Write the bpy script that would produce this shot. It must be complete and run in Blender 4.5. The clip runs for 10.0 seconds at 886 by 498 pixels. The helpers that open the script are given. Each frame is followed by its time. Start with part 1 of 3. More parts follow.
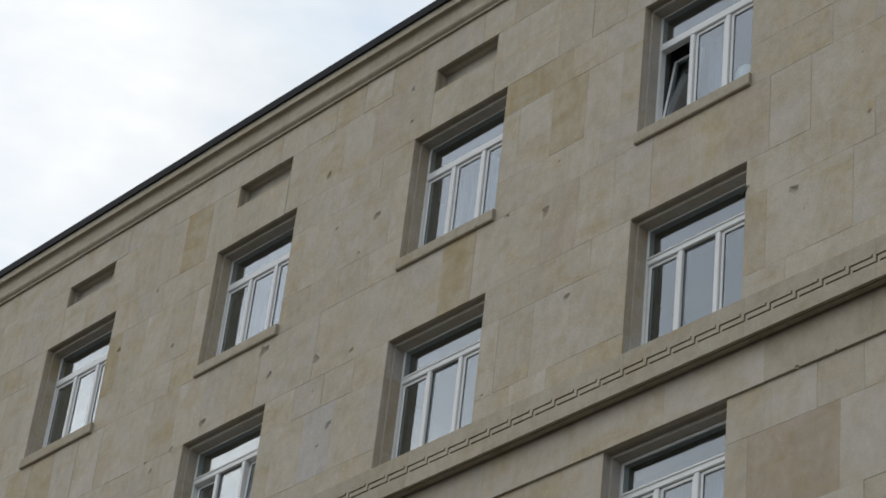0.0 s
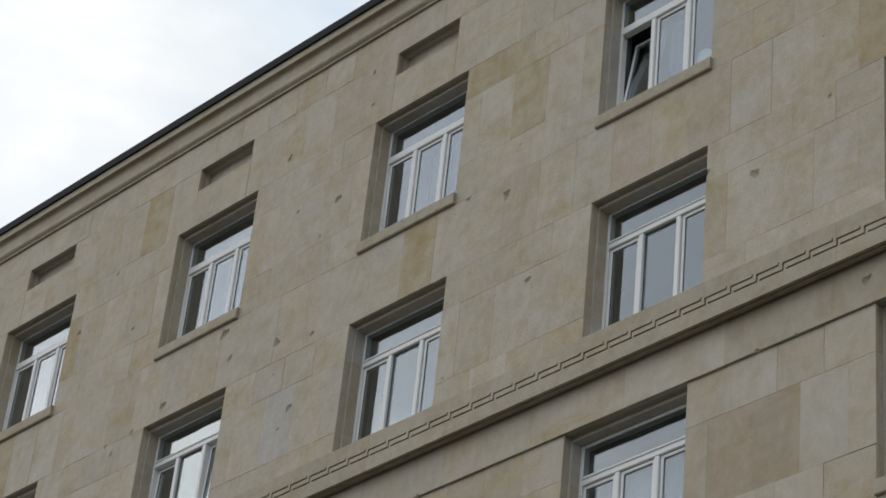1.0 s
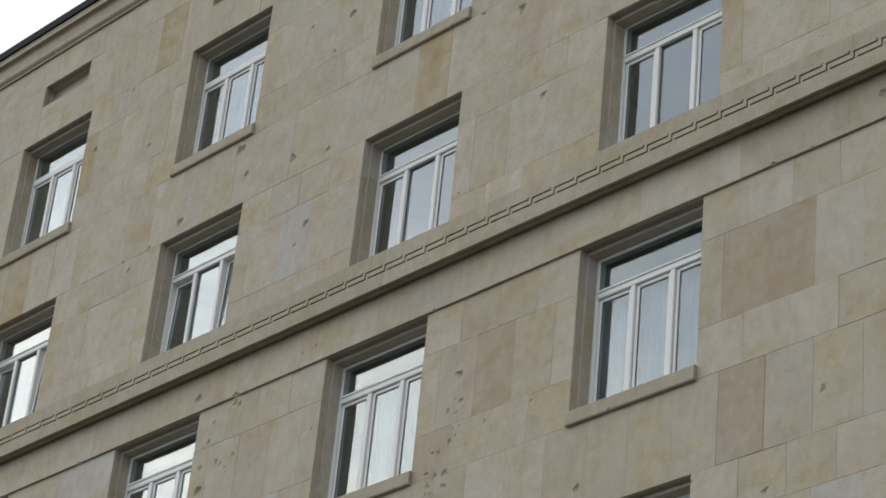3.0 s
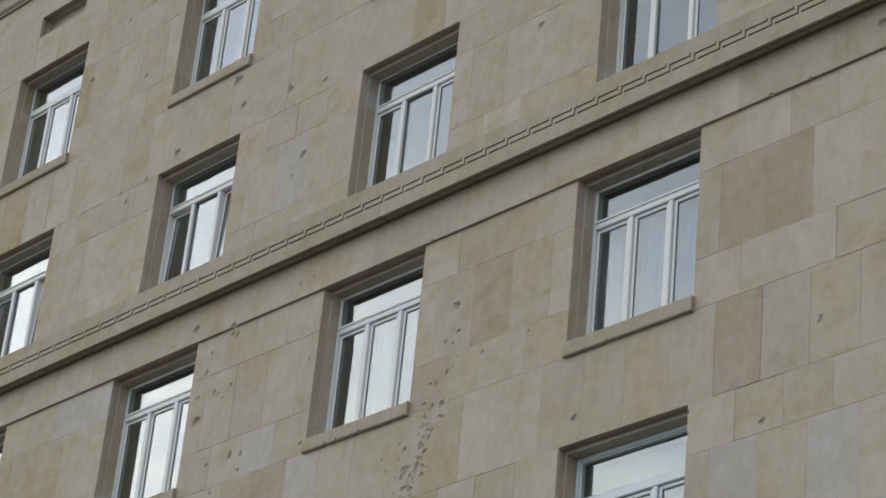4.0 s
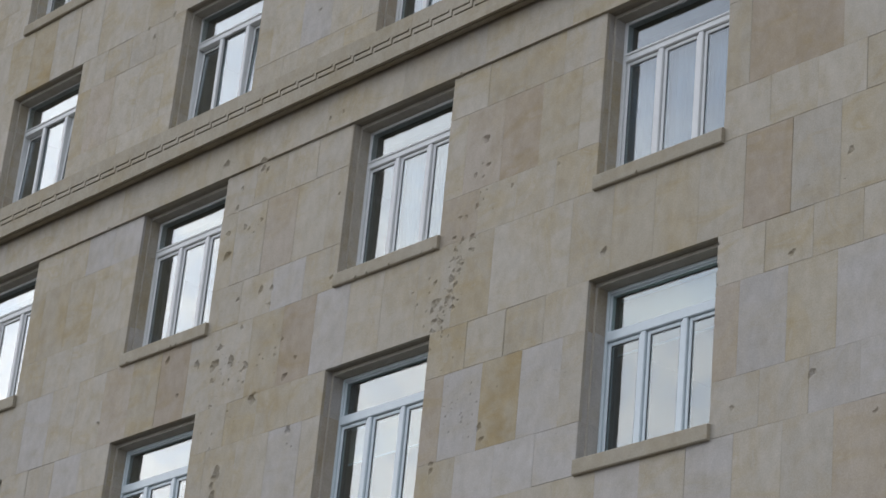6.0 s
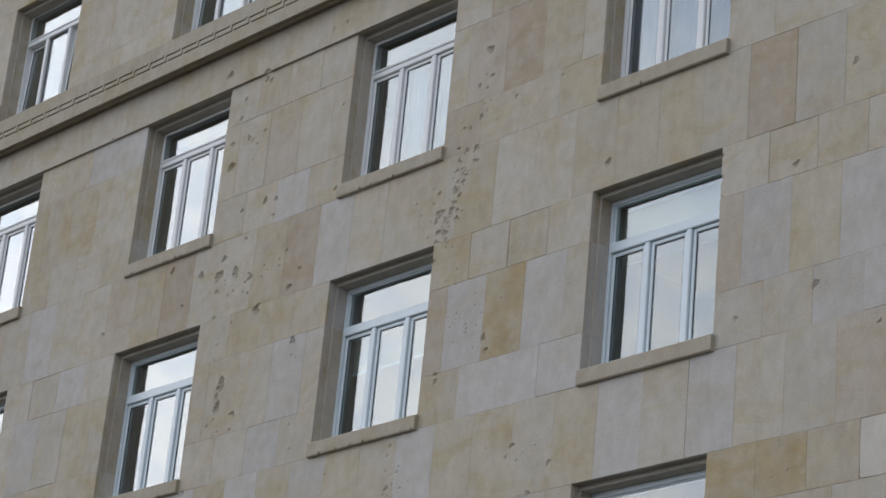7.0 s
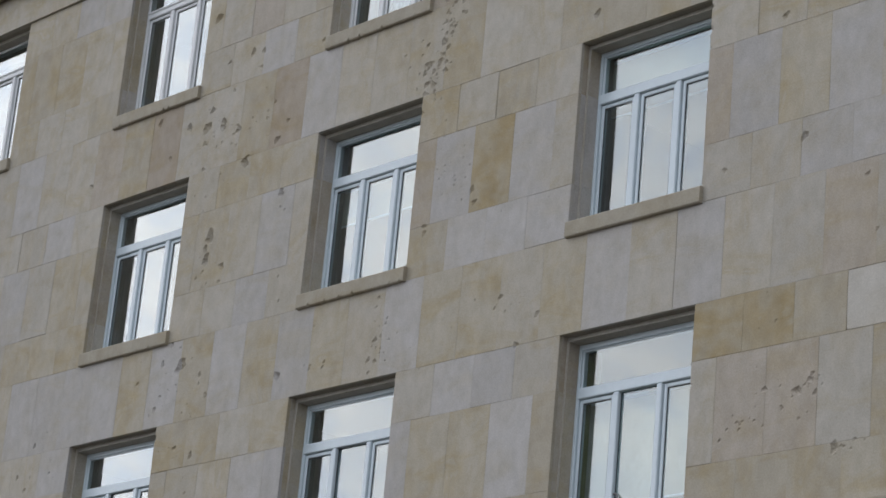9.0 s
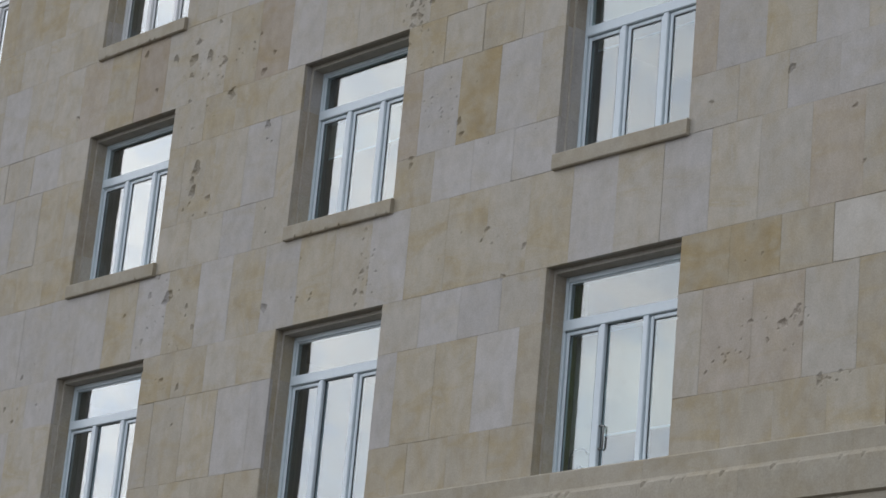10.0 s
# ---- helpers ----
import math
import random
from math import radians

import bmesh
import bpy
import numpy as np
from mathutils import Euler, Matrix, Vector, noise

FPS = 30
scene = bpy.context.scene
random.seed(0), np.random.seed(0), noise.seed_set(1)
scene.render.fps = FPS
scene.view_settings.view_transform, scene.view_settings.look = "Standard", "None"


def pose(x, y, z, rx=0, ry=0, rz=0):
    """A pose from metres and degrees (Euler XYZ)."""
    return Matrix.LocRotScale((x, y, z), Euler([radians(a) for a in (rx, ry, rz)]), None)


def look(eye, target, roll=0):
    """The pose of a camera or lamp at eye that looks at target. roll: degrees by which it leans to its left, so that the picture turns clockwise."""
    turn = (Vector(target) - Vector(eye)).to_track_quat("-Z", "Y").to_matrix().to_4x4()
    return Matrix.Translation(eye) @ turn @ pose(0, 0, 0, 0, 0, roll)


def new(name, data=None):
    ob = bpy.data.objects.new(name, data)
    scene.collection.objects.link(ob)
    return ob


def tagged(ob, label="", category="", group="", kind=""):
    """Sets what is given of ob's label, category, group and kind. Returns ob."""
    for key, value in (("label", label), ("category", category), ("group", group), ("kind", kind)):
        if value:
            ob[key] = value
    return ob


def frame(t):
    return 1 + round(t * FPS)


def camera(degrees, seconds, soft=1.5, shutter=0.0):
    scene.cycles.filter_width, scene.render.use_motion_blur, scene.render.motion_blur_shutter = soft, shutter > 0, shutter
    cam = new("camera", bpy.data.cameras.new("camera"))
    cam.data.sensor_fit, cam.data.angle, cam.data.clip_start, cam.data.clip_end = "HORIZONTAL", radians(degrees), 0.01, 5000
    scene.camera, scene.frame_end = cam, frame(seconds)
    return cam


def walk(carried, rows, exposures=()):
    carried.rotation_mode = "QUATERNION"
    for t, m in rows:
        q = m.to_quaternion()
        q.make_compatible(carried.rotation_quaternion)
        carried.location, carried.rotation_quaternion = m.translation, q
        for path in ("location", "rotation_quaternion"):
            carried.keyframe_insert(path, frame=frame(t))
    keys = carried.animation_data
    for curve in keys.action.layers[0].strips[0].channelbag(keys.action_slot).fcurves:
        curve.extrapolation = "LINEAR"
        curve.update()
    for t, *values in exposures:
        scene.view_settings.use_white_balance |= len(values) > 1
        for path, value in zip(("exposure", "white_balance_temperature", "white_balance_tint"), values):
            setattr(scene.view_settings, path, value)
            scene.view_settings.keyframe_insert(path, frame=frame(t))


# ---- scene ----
# The facade's lower wall is the plane y = 0, the street lies at y < 0, x runs along the facade.
cam = camera(19.83, 10.0, soft=1.65)
EYE = (29.74, -16.59, 1.6)
ROWS = [  # seconds, yaw, pitch, roll
    (0.0, 50.73, 34.44, 6.90),
    (0.5, 50.09, 34.41, 6.77),
    (1.0, 49.62, 34.17, 6.36),
    (1.5, 49.33, 32.83, 5.96),
    (2.0, 49.41, 31.59, 6.08),
    (2.5, 49.48, 30.87, 6.04),
    (2.7, 49.51, 30.50, 6.04),
    (3.8, 49.32, 28.73, 5.92),
    (4.0, 49.27, 28.42, 5.90),
    (4.5, 49.31, 27.59, 5.78),
    (5.0, 49.41, 26.68, 5.65),
    (5.5, 49.56, 25.69, 5.70),
    (6.0, 49.60, 24.61, 5.68),
    (6.2, 49.58, 24.20, 5.67),
    (7.3, 49.45, 22.04, 5.56),
    (7.5, 49.42, 21.69, 5.52),
    (8.0, 49.30, 20.88, 5.50),
    (8.5, 49.12, 20.09, 5.41),
    (9.0, 48.88, 19.29, 5.39),
    (9.5, 48.70, 18.52, 5.07),
    (10.0, 48.42, 17.79, 5.27),
]
walk(cam, [(t, pose(*EYE, 90 + pitch, 0, yaw) @ pose(0, 0, 0, 0, 0, roll)) for t, yaw, pitch, roll in ROWS],
     exposures=[(0.0, 0.54, 7250, 12), (1.0, 0.57, 7310, 12), (2.0, 0.78, 7400, 12), (2.5, 0.80, 7380, 11), (4.5, 0.77, 7100, 13), (6.0, 0.73, 6820, 15), (7.5, 0.72, 6740, 15), (10.0, 0.66, 6790, 15)])

# ---- world and light ----
world = bpy.data.worlds.new("overcast_sky")
scene.world = world
world.use_nodes = True
nt = world.node_tree
nt.nodes.clear()


def node(tree, kind, **values):
    n = tree.nodes.new(kind)
    for key, value in values.items():
        n.inputs[key].default_value = value
    return n


def ramp(tree, stops, fac):
    n = tree.nodes.new("ShaderNodeValToRGB")
    els = n.color_ramp.elements
    while len(els) < len(stops):
        els.new(0.5)
    for el, (pos, col) in zip(els, stops):
        el.position = pos
        el.color = (*col, 1) if len(col) == 3 else col
    tree.links.new(fac, n.inputs["Fac"])
    return n.outputs["Color"]


def mix(tree, fac, a, b, how="MIX"):
    n = tree.nodes.new("ShaderNodeMix")
    n.data_type, n.blend_type = "RGBA", how
    for sock, v in (("Factor", fac), ("A", a), ("B", b)):
        ins = [i for i in n.inputs if i.name == sock and (sock == "Factor" and i.type == "VALUE" or sock != "Factor" and i.type == "RGBA")][0]
        if isinstance(v, (int, float)):
            ins.default_value = v
        elif isinstance(v, tuple):
            ins.default_value = (*v, 1)
        else:
            tree.links.new(v, ins)
    return [o for o in n.outputs if o.type == "RGBA"][0]


SUN_ELEVATION, SUN_ROTATION = radians(19.9), radians(243.4)
sky = nt.nodes.new("ShaderNodeTexSky")
sky.sky_type, sky.sun_disc = "NISHITA", False
sky.sun_elevation, sky.sun_rotation = SUN_ELEVATION, SUN_ROTATION
sky_bg = node(nt, "ShaderNodeBackground", Strength=0.05)
nt.links.new(sky.outputs[0], sky_bg.inputs["Color"])
where = nt.nodes.new("ShaderNodeTexCoord")
stretch = nt.nodes.new("ShaderNodeMapping")
stretch.inputs["Scale"].default_value = (1, 1, 2.2)
stretch.inputs["Location"].default_value = (0.9, 0.35, 0.2)
nt.links.new(where.outputs["Generated"], stretch.inputs["Vector"])
cloud = node(nt, "ShaderNodeTexNoise", Scale=2.6, Detail=6.0, Roughness=0.5)
nt.links.new(stretch.outputs["Vector"], cloud.inputs["Vector"])
cloud_col = ramp(nt, [(0.40, (0.84, 0.92, 1.0)), (0.5, (0.96, 0.985, 1.0)), (0.60, (1.06, 1.055, 1.045))], cloud.outputs["Fac"])
# the veiled sun, and the bright bank of cloud low under it, with bluer sky above the bank
BANK_WAY = Vector((-0.807, -0.565, 0.174)).normalized()
SUN_WAY = Vector((-0.84, -0.42, 0.34)).normalized()
toward = nt.nodes.new("ShaderNodeVectorMath")
toward.operation = "DOT_PRODUCT"
nt.links.new(where.outputs["Generated"], toward.inputs[0])
toward.inputs[1].default_value = BANK_WAY
span = nt.nodes.new("ShaderNodeMath")
span.operation = "MULTIPLY_ADD"
nt.links.new(toward.outputs["Value"], span.inputs[0])
span.inputs[1].default_value, span.inputs[2].default_value = 0.5, 0.5
glow_col = ramp(nt, [(0.0, (0.105, 0.112, 0.122)), (0.35, (0.135, 0.142, 0.155)), (0.62, (0.170, 0.190, 0.215)), (0.78, (0.212, 0.232, 0.256)), (0.925, (0.075, 0.098, 0.135)), (0.952, (0.085, 0.112, 0.152)), (0.9636, (0.108, 0.138, 0.182)), (0.9725, (0.24, 0.27, 0.305)), (0.979, (0.295, 0.322, 0.342)), (0.992, (0.37, 0.388, 0.40))], span.outputs[0])
cloud_bg = node(nt, "ShaderNodeBackground", Strength=3.25)
puffs = node(nt, "ShaderNodeTexNoise", Scale=13.0, Detail=5.0, Roughness=0.55, Distortion=0.3)
nt.links.new(stretch.outputs["Vector"], puffs.inputs["Vector"])
soft_puffs = ramp(nt, [(0.36, (0.87, 0.91, 0.955)), (0.5, (0.95, 0.962, 0.975)), (0.64, (1.03, 1.025, 1.02))], puffs.outputs["Fac"])
wisps = node(nt, "ShaderNodeTexNoise", Scale=30.0, Detail=5.0, Roughness=0.5, Distortion=0.4)
nt.links.new(stretch.outputs["Vector"], wisps.inputs["Vector"])
firm_puffs = ramp(nt, [(0.38, (0.80, 0.87, 0.97)), (0.5, (0.97, 0.985, 1.0)), (0.61, (1.10, 1.08, 1.05))], wisps.outputs["Fac"])
axes = nt.nodes.new("ShaderNodeSeparateXYZ")
nt.links.new(where.outputs["Generated"], axes.inputs[0])
high = ramp(nt, [(0.34, (0, 0, 0)), (0.58, (1, 1, 1))], axes.outputs["Z"])
cloud_col = mix(nt, 1.0, cloud_col, mix(nt, high, firm_puffs, soft_puffs), "MULTIPLY")
nt.links.new(mix(nt, 1.0, glow_col, cloud_col, "MULTIPLY"), cloud_bg.inputs["Color"])
cover = nt.nodes.new("ShaderNodeMixShader")
cover.inputs["Fac"].default_value = 0.92
nt.links.new(sky_bg.outputs[0], cover.inputs[1])
nt.links.new(cloud_bg.outputs[0], cover.inputs[2])
world_out = nt.nodes.new("ShaderNodeOutputWorld")
nt.links.new(cover.outputs[0], world_out.inputs["Surface"])

sun_data = bpy.data.lights.new("veiled_sun", "SUN")
sun_data.energy, sun_data.angle, sun_data.color = 0.6, radians(100), (1.0, 0.97, 0.93)
sun = new("veiled_sun", sun_data)
sun.matrix_world = look(60 * SUN_WAY, (0, 0, 0))


# ---- materials ----
def stone_material(name, light, dark, tint, stain=0.35, grain=60.0):
    m = bpy.data.materials.new(name)
    m.use_nodes = True
    t = m.node_tree
    bsdf = t.nodes["Principled BSDF"]
    bsdf.inputs["Roughness"].default_value = 0.85
    bsdf.inputs["Specular IOR Level"].default_value = 0.35
    geo = t.nodes.new("ShaderNodeNewGeometry")
    info = t.nodes.new("ShaderNodeObjectInfo")
    shift = t.nodes.new("ShaderNodeVectorMath")
    shift.operation = "MULTIPLY_ADD"
    comb = t.nodes.new("ShaderNodeCombineXYZ")
    for k in range(3):
        t.links.new(info.outputs["Random"], comb.inputs[k])
    t.links.new(comb.outputs[0], shift.inputs[0])
    shift.inputs[1].default_value = (37.0, 11.0, 23.0)
    t.links.new(geo.outputs["Position"], shift.inputs[2])
    squeeze = t.nodes.new("ShaderNodeMapping")
    squeeze.inputs["Scale"].default_value = (1.0, 1.0, 0.55)
    squeeze.inputs["Rotation"].default_value = (0.0, radians(25), 0.0)
    t.links.new(shift.outputs[0], squeeze.inputs["Vector"])
    big = node(t, "ShaderNodeTexNoise", Scale=2.0, Detail=4.0, Roughness=0.55, Distortion=0.8)
    t.links.new(squeeze.outputs[0], big.inputs["Vector"])
    fine = node(t, "ShaderNodeTexNoise", Scale=grain, Detail=3.0, Roughness=0.6)
    t.links.new(geo.outputs["Position"], fine.inputs["Vector"])
    mid = node(t, "ShaderNodeTexNoise", Scale=9.0, Detail=3.0, Roughness=0.6)
    t.links.new(squeeze.outputs[0], mid.inputs["Vector"])
    base = ramp(t, [(0.0, dark), (1.0, light)], info.outputs["Random"])
    veins = ramp(t, [(0.47, (0, 0, 0)), (0.60, (0.75, 0.75, 0.75)), (0.64, (1, 1, 1)), (0.66, (0.35, 0.35, 0.35))], big.outputs["Fac"])
    scaled = t.nodes.new("ShaderNodeMath")
    scaled.operation = "MULTIPLY"
    t.links.new(veins, scaled.inputs[0])
    scaled.inputs[1].default_value = stain
    c = mix(t, scaled.outputs[0], base, tint)
    seam = node(t, "ShaderNodeTexNoise", Scale=1.15, Detail=4.0, Roughness=0.55, Distortion=0.7)
    slant = t.nodes.new("ShaderNodeMapping")
    slant.inputs["Scale"].default_value = (1.0, 1.0, 2.6)
    slant.inputs["Rotation"].default_value = (0.0, radians(-52), 0.0)
    t.links.new(shift.outputs[0], slant.inputs["Vector"])
    t.links.new(slant.outputs[0], seam.inputs["Vector"])
    rust = ramp(t, [(0.50, (0, 0, 0)), (0.60, (0.45, 0.45, 0.45)), (0.665, (0.85, 0.85, 0.85)), (0.70, (0.25, 0.25, 0.25)), (0.76, (0.4, 0.4, 0.4))], seam.outputs["Fac"])
    rusty = t.nodes.new("ShaderNodeMath")
    rusty.operation = "MULTIPLY"
    t.links.new(rust, rusty.inputs[0])
    rusty.inputs[1].default_value = stain * 1.1
    c = mix(t, rusty.outputs[0], c, (tint[0] * 0.96, tint[1] * 0.93, tint[2] * 0.80))
    cloudy = node(t, "ShaderNodeTexNoise", Scale=3.1, Detail=5.0, Roughness=0.65, Distortion=0.4)
    t.links.new(geo.outputs["Position"], cloudy.inputs["Vector"])
    c = mix(t, 1.0, c, ramp(t, [(0.32, (0.93, 0.915, 0.88)), (0.5, (1.0, 1.0, 1.0)), (0.68, (1.05, 1.055, 1.07))], cloudy.outputs["Fac"]), "MULTIPLY")
    c = mix(t, 1.0, c, ramp(t, [(0.3, (0.93, 0.93, 0.92)), (0.7, (1.06, 1.06, 1.06))], mid.outputs["Fac"]), "MULTIPLY")
    c = mix(t, 1.0, c, ramp(t, [(0.3, (0.90, 0.90, 0.895)), (0.7, (1.09, 1.09, 1.09))], fine.outputs["Fac"]), "MULTIPLY")
    t.links.new(c, bsdf.inputs["Base Color"])
    bump = node(t, "ShaderNodeBump", Strength=0.25, Distance=0.004)
    t.links.new(fine.outputs["Fac"], bump.inputs["Height"])
    bump2 = node(t, "ShaderNodeBump", Strength=0.3, Distance=0.01)
    t.links.new(mid.outputs["Fac"], bump2.inputs["Height"])
    t.links.new(bump.outputs[0], bump2.inputs["Normal"])
    t.links.new(bump2.outputs[0], bsdf.inputs["Normal"])
    return m


def plain_material(name, col, rough=0.6, metal=0.0, vary=0.08, scale=12.0, spec=0.5):
    m = bpy.data.materials.new(name)
    m.use_nodes = True
    t = m.node_tree
    bsdf = t.nodes["Principled BSDF"]
    bsdf.inputs["Roughness"].default_value = rough
    bsdf.inputs["Metallic"].default_value = metal
    bsdf.inputs["Specular IOR Level"].default_value = spec
    geo = t.nodes.new("ShaderNodeNewGeometry")
    n = node(t, "ShaderNodeTexNoise", Scale=scale, Detail=5.0, Roughness=0.6)
    t.links.new(geo.outputs["Position"], n.inputs["Vector"])
    lo, hi = tuple(c * (1 - vary) for c in col), tuple(min(1, c * (1 + vary)) for c in col)
    t.links.new(ramp(t, [(0.3, lo), (0.7, hi)], n.outputs["Fac"]), bsdf.inputs["Base Color"])
    return m


STONE = {
    "grey": stone_material("sandstone_grey", (0.486, 0.449, 0.386), (0.420, 0.387, 0.331), (0.424, 0.358, 0.252), 0.52),
    "blue": stone_material("sandstone_cool_grey", (0.480, 0.455, 0.426), (0.428, 0.405, 0.378), (0.434, 0.392, 0.326), 0.35),
    "mid": stone_material("sandstone_pale_buff", (0.478, 0.438, 0.370), (0.420, 0.381, 0.313), (0.418, 0.351, 0.238), 0.58),
    "buff": stone_material("sandstone_buff", (0.456, 0.411, 0.330), (0.408, 0.363, 0.286), (0.404, 0.326, 0.196), 0.55),
    "ochre": stone_material("sandstone_ochre", (0.414, 0.357, 0.259), (0.393, 0.338, 0.240), (0.371, 0.284, 0.152), 0.7),
    "pink": stone_material("sandstone_pale_rose", (0.450, 0.397, 0.332), (0.408, 0.357, 0.293), (0.404, 0.336, 0.236), 0.5),
    "rose": stone_material("sandstone_rose_brown", (0.412, 0.353, 0.284), (0.366, 0.309, 0.244), (0.368, 0.295, 0.196), 0.6),
    "pale": stone_material("sandstone_pale_cream", (0.535, 0.500, 0.440), (0.515, 0.480, 0.420), (0.47, 0.41, 0.31), 0.4),
}
# darker than the facing stones: shade of jambs and soffits is in the colour
M_BODY = stone_material("sandstone_shade_toned", (0.33, 0.297, 0.243), (0.33, 0.297, 0.243), (0.31, 0.265, 0.19), 0.3)
# paler than M_BODY, so that light on the step is put into the stone
M_REVEAL = stone_material("sandstone_lit_toned", (0.46, 0.43, 0.375), (0.46, 0.43, 0.375), (0.42, 0.375, 0.29), 0.3)
M_TRIM = stone_material("sandstone_trim", (0.412, 0.371, 0.297), (0.380, 0.342, 0.270), (0.36, 0.304, 0.212), 0.4)
M_FRAME = plain_material("white_window_paint", (0.665, 0.755, 0.795), 0.35, vary=0.03)
M_WHITE = plain_material("neutral_white_window_paint", (0.745, 0.765, 0.765), 0.4, vary=0.03)
M_GASKET = plain_material("dark_gasket", (0.03, 0.03, 0.035), 0.7)
M_ROOF = plain_material("dark_roof_metal", (0.012, 0.013, 0.017), 0.75, spec=0.2)
# plaster toned down so the rooms look unlit; their dimness is in this colour
M_PLASTER = plain_material("dimmed_room_plaster", (0.24, 0.235, 0.22), 0.9)
# dark grey paints in the dim strip and jamb reflection behind the glass
M_INNER = plain_material("dim_room_reveal", (0.105, 0.113, 0.115), 0.85)
M_GROUND = plain_material("grey_paving", (0.045, 0.035, 0.025), 0.9, vary=0.2, scale=3)
# white curtains' bluish dimness behind the glass is put into the cloth colour
M_CURTAIN = plain_material("dim_blue_curtain_cloth", (0.18, 0.215, 0.28), 0.95)
M_BLIND = plain_material("cream_blind_cloth", (0.47, 0.45, 0.375), 0.9)


def glass_material():
    m = bpy.data.materials.new("window_glass")
    m.use_nodes = True
    t = m.node_tree
    t.nodes.clear()
    tilt = node(t, "ShaderNodeLayerWeight", Blend=0.5)
    sheen = ramp(t, [(0.0, (0.07, 0.07, 0.07)), (0.3, (0.115, 0.115, 0.115)), (0.4, (0.16, 0.16, 0.16)), (0.5, (0.235, 0.235, 0.235)), (0.7, (0.42, 0.42, 0.42)), (1.0, (1, 1, 1))], tilt.outputs["Facing"])
    gloss = node(t, "ShaderNodeBsdfGlossy", Roughness=0.02, Color=(0.95, 0.97, 1.0, 1))
    clear = node(t, "ShaderNodeBsdfTransparent", Color=(0.84, 0.915, 0.925, 1))
    m1 = t.nodes.new("ShaderNodeMixShader")
    t.links.new(sheen, m1.inputs[0])
    t.links.new(clear.outputs[0], m1.inputs[1])
    t.links.new(gloss.outputs[0], m1.inputs[2])
    geo = t.nodes.new("ShaderNodeNewGeometry")
    wav = node(t, "ShaderNodeTexNoise", Scale=1.6, Detail=1.0)
    t.links.new(geo.outputs["Position"], wav.inputs["Vector"])
    bump = node(t, "ShaderNodeBump", Strength=0.15, Distance=0.02)
    t.links.new(wav.outputs["Fac"], bump.inputs["Height"])
    t.links.new(bump.outputs[0], gloss.inputs["Normal"])
    out = t.nodes.new("ShaderNodeOutputMaterial")
    t.links.new(m1.outputs[0], out.inputs["Surface"])
    return m


M_GLASS = glass_material()


# ---- mesh helpers ----
def box(bm, x0, x1, y0, y1, z0, z1):
    v = [bm.verts.new(p) for p in ((x0, y0, z0), (x1, y0, z0), (x1, y1, z0), (x0, y1, z0), (x0, y0, z1), (x1, y0, z1), (x1, y1, z1), (x0, y1, z1))]
    for f in ((0, 3, 2, 1), (4, 5, 6, 7), (0, 1, 5, 4), (1, 2, 6, 5), (2, 3, 7, 6), (3, 0, 4, 7)):
        bm.faces.new([v[i] for i in f])


def rounded_box(bm, x0, x1, y0, y1, z0, z1, r=0.006, seg=1):
    tmp = bmesh.new()
    box(tmp, x0, x1, y0, y1, z0, z1)
    bmesh.ops.bevel(tmp, geom=tmp.edges[:], offset=r, segments=seg, affect="EDGES", profile=0.5)
    me = bpy.data.meshes.new("tmp")
    tmp.to_mesh(me)
    tmp.free()
    bm.from_mesh(me)
    bpy.data.meshes.remove(me)


def profile_bar(bm, pts, x0, x1):
    """A moulding along x from its outline in (y, z)."""
    a = [bm.verts.new((x0, y, z)) for y, z in pts]
    b = [bm.verts.new((x1, y, z)) for y, z in pts]
    n = len(pts)
    for i in range(n):
        bm.faces.new((a[i], a[(i + 1) % n], b[(i + 1) % n], b[i]))
    bm.faces.new(a[::-1])
    bm.faces.new(b)
    bmesh.ops.recalc_face_normals(bm, faces=bm.faces[:])


def worn_bar(bm, pts, edges, x0, x1, step, jitter, chips, depth, seed):
    """A moulding along x from its outline in (y, z), whose edges (numbers of outline points) are worn and chipped."""
    rnd = random.Random(seed)
    n, k = max(2, round((x1 - x0) / step)), len(pts)
    rings, bite = [], 0.0
    cy, cz = sum(q[0] for q in pts) / k, sum(q[1] for q in pts) / k
    for i in range(n + 1):
        bite = depth * rnd.uniform(0.3, 1) if rnd.random() < chips else bite * 0.45
        ring = []
        for j, (y, z) in enumerate(pts):
            d = bite + rnd.uniform(0, jitter) if j in edges else 0.0
            v = Vector((0, cy - y, cz - z)).normalized() * d
            ring.append(bm.verts.new((x0 + (x1 - x0) * i / n, y + v.y, z + v.z)))
        rings.append(ring)
    for a, b in zip(rings, rings[1:]):
        for j in range(k):
            bm.faces.new((a[j], a[(j + 1) % k], b[(j + 1) % k], b[j]))
    bm.faces.new(rings[0][::-1])
    bm.faces.new(rings[-1])
    bmesh.ops.recalc_face_normals(bm, faces=bm.faces[:])


def part(name, bm, material, parent=None, label="", at=None):
    me = bpy.data.meshes.new(name)
    bm.to_mesh(me)
    bm.free()
    me.materials.append(material)
    ob = new(name, me)
    if parent:
        ob.parent = parent
    if at:
        ob.matrix_basis = at
    return tagged(ob, label)


# ---- the plan ----
COLS = [-0.05, 4.17, 8.39, 12.60, 16.83]      # left edges of the openings
WIDE = 1.776
BACK = 0.16                                   # the wall above the meander band stands back
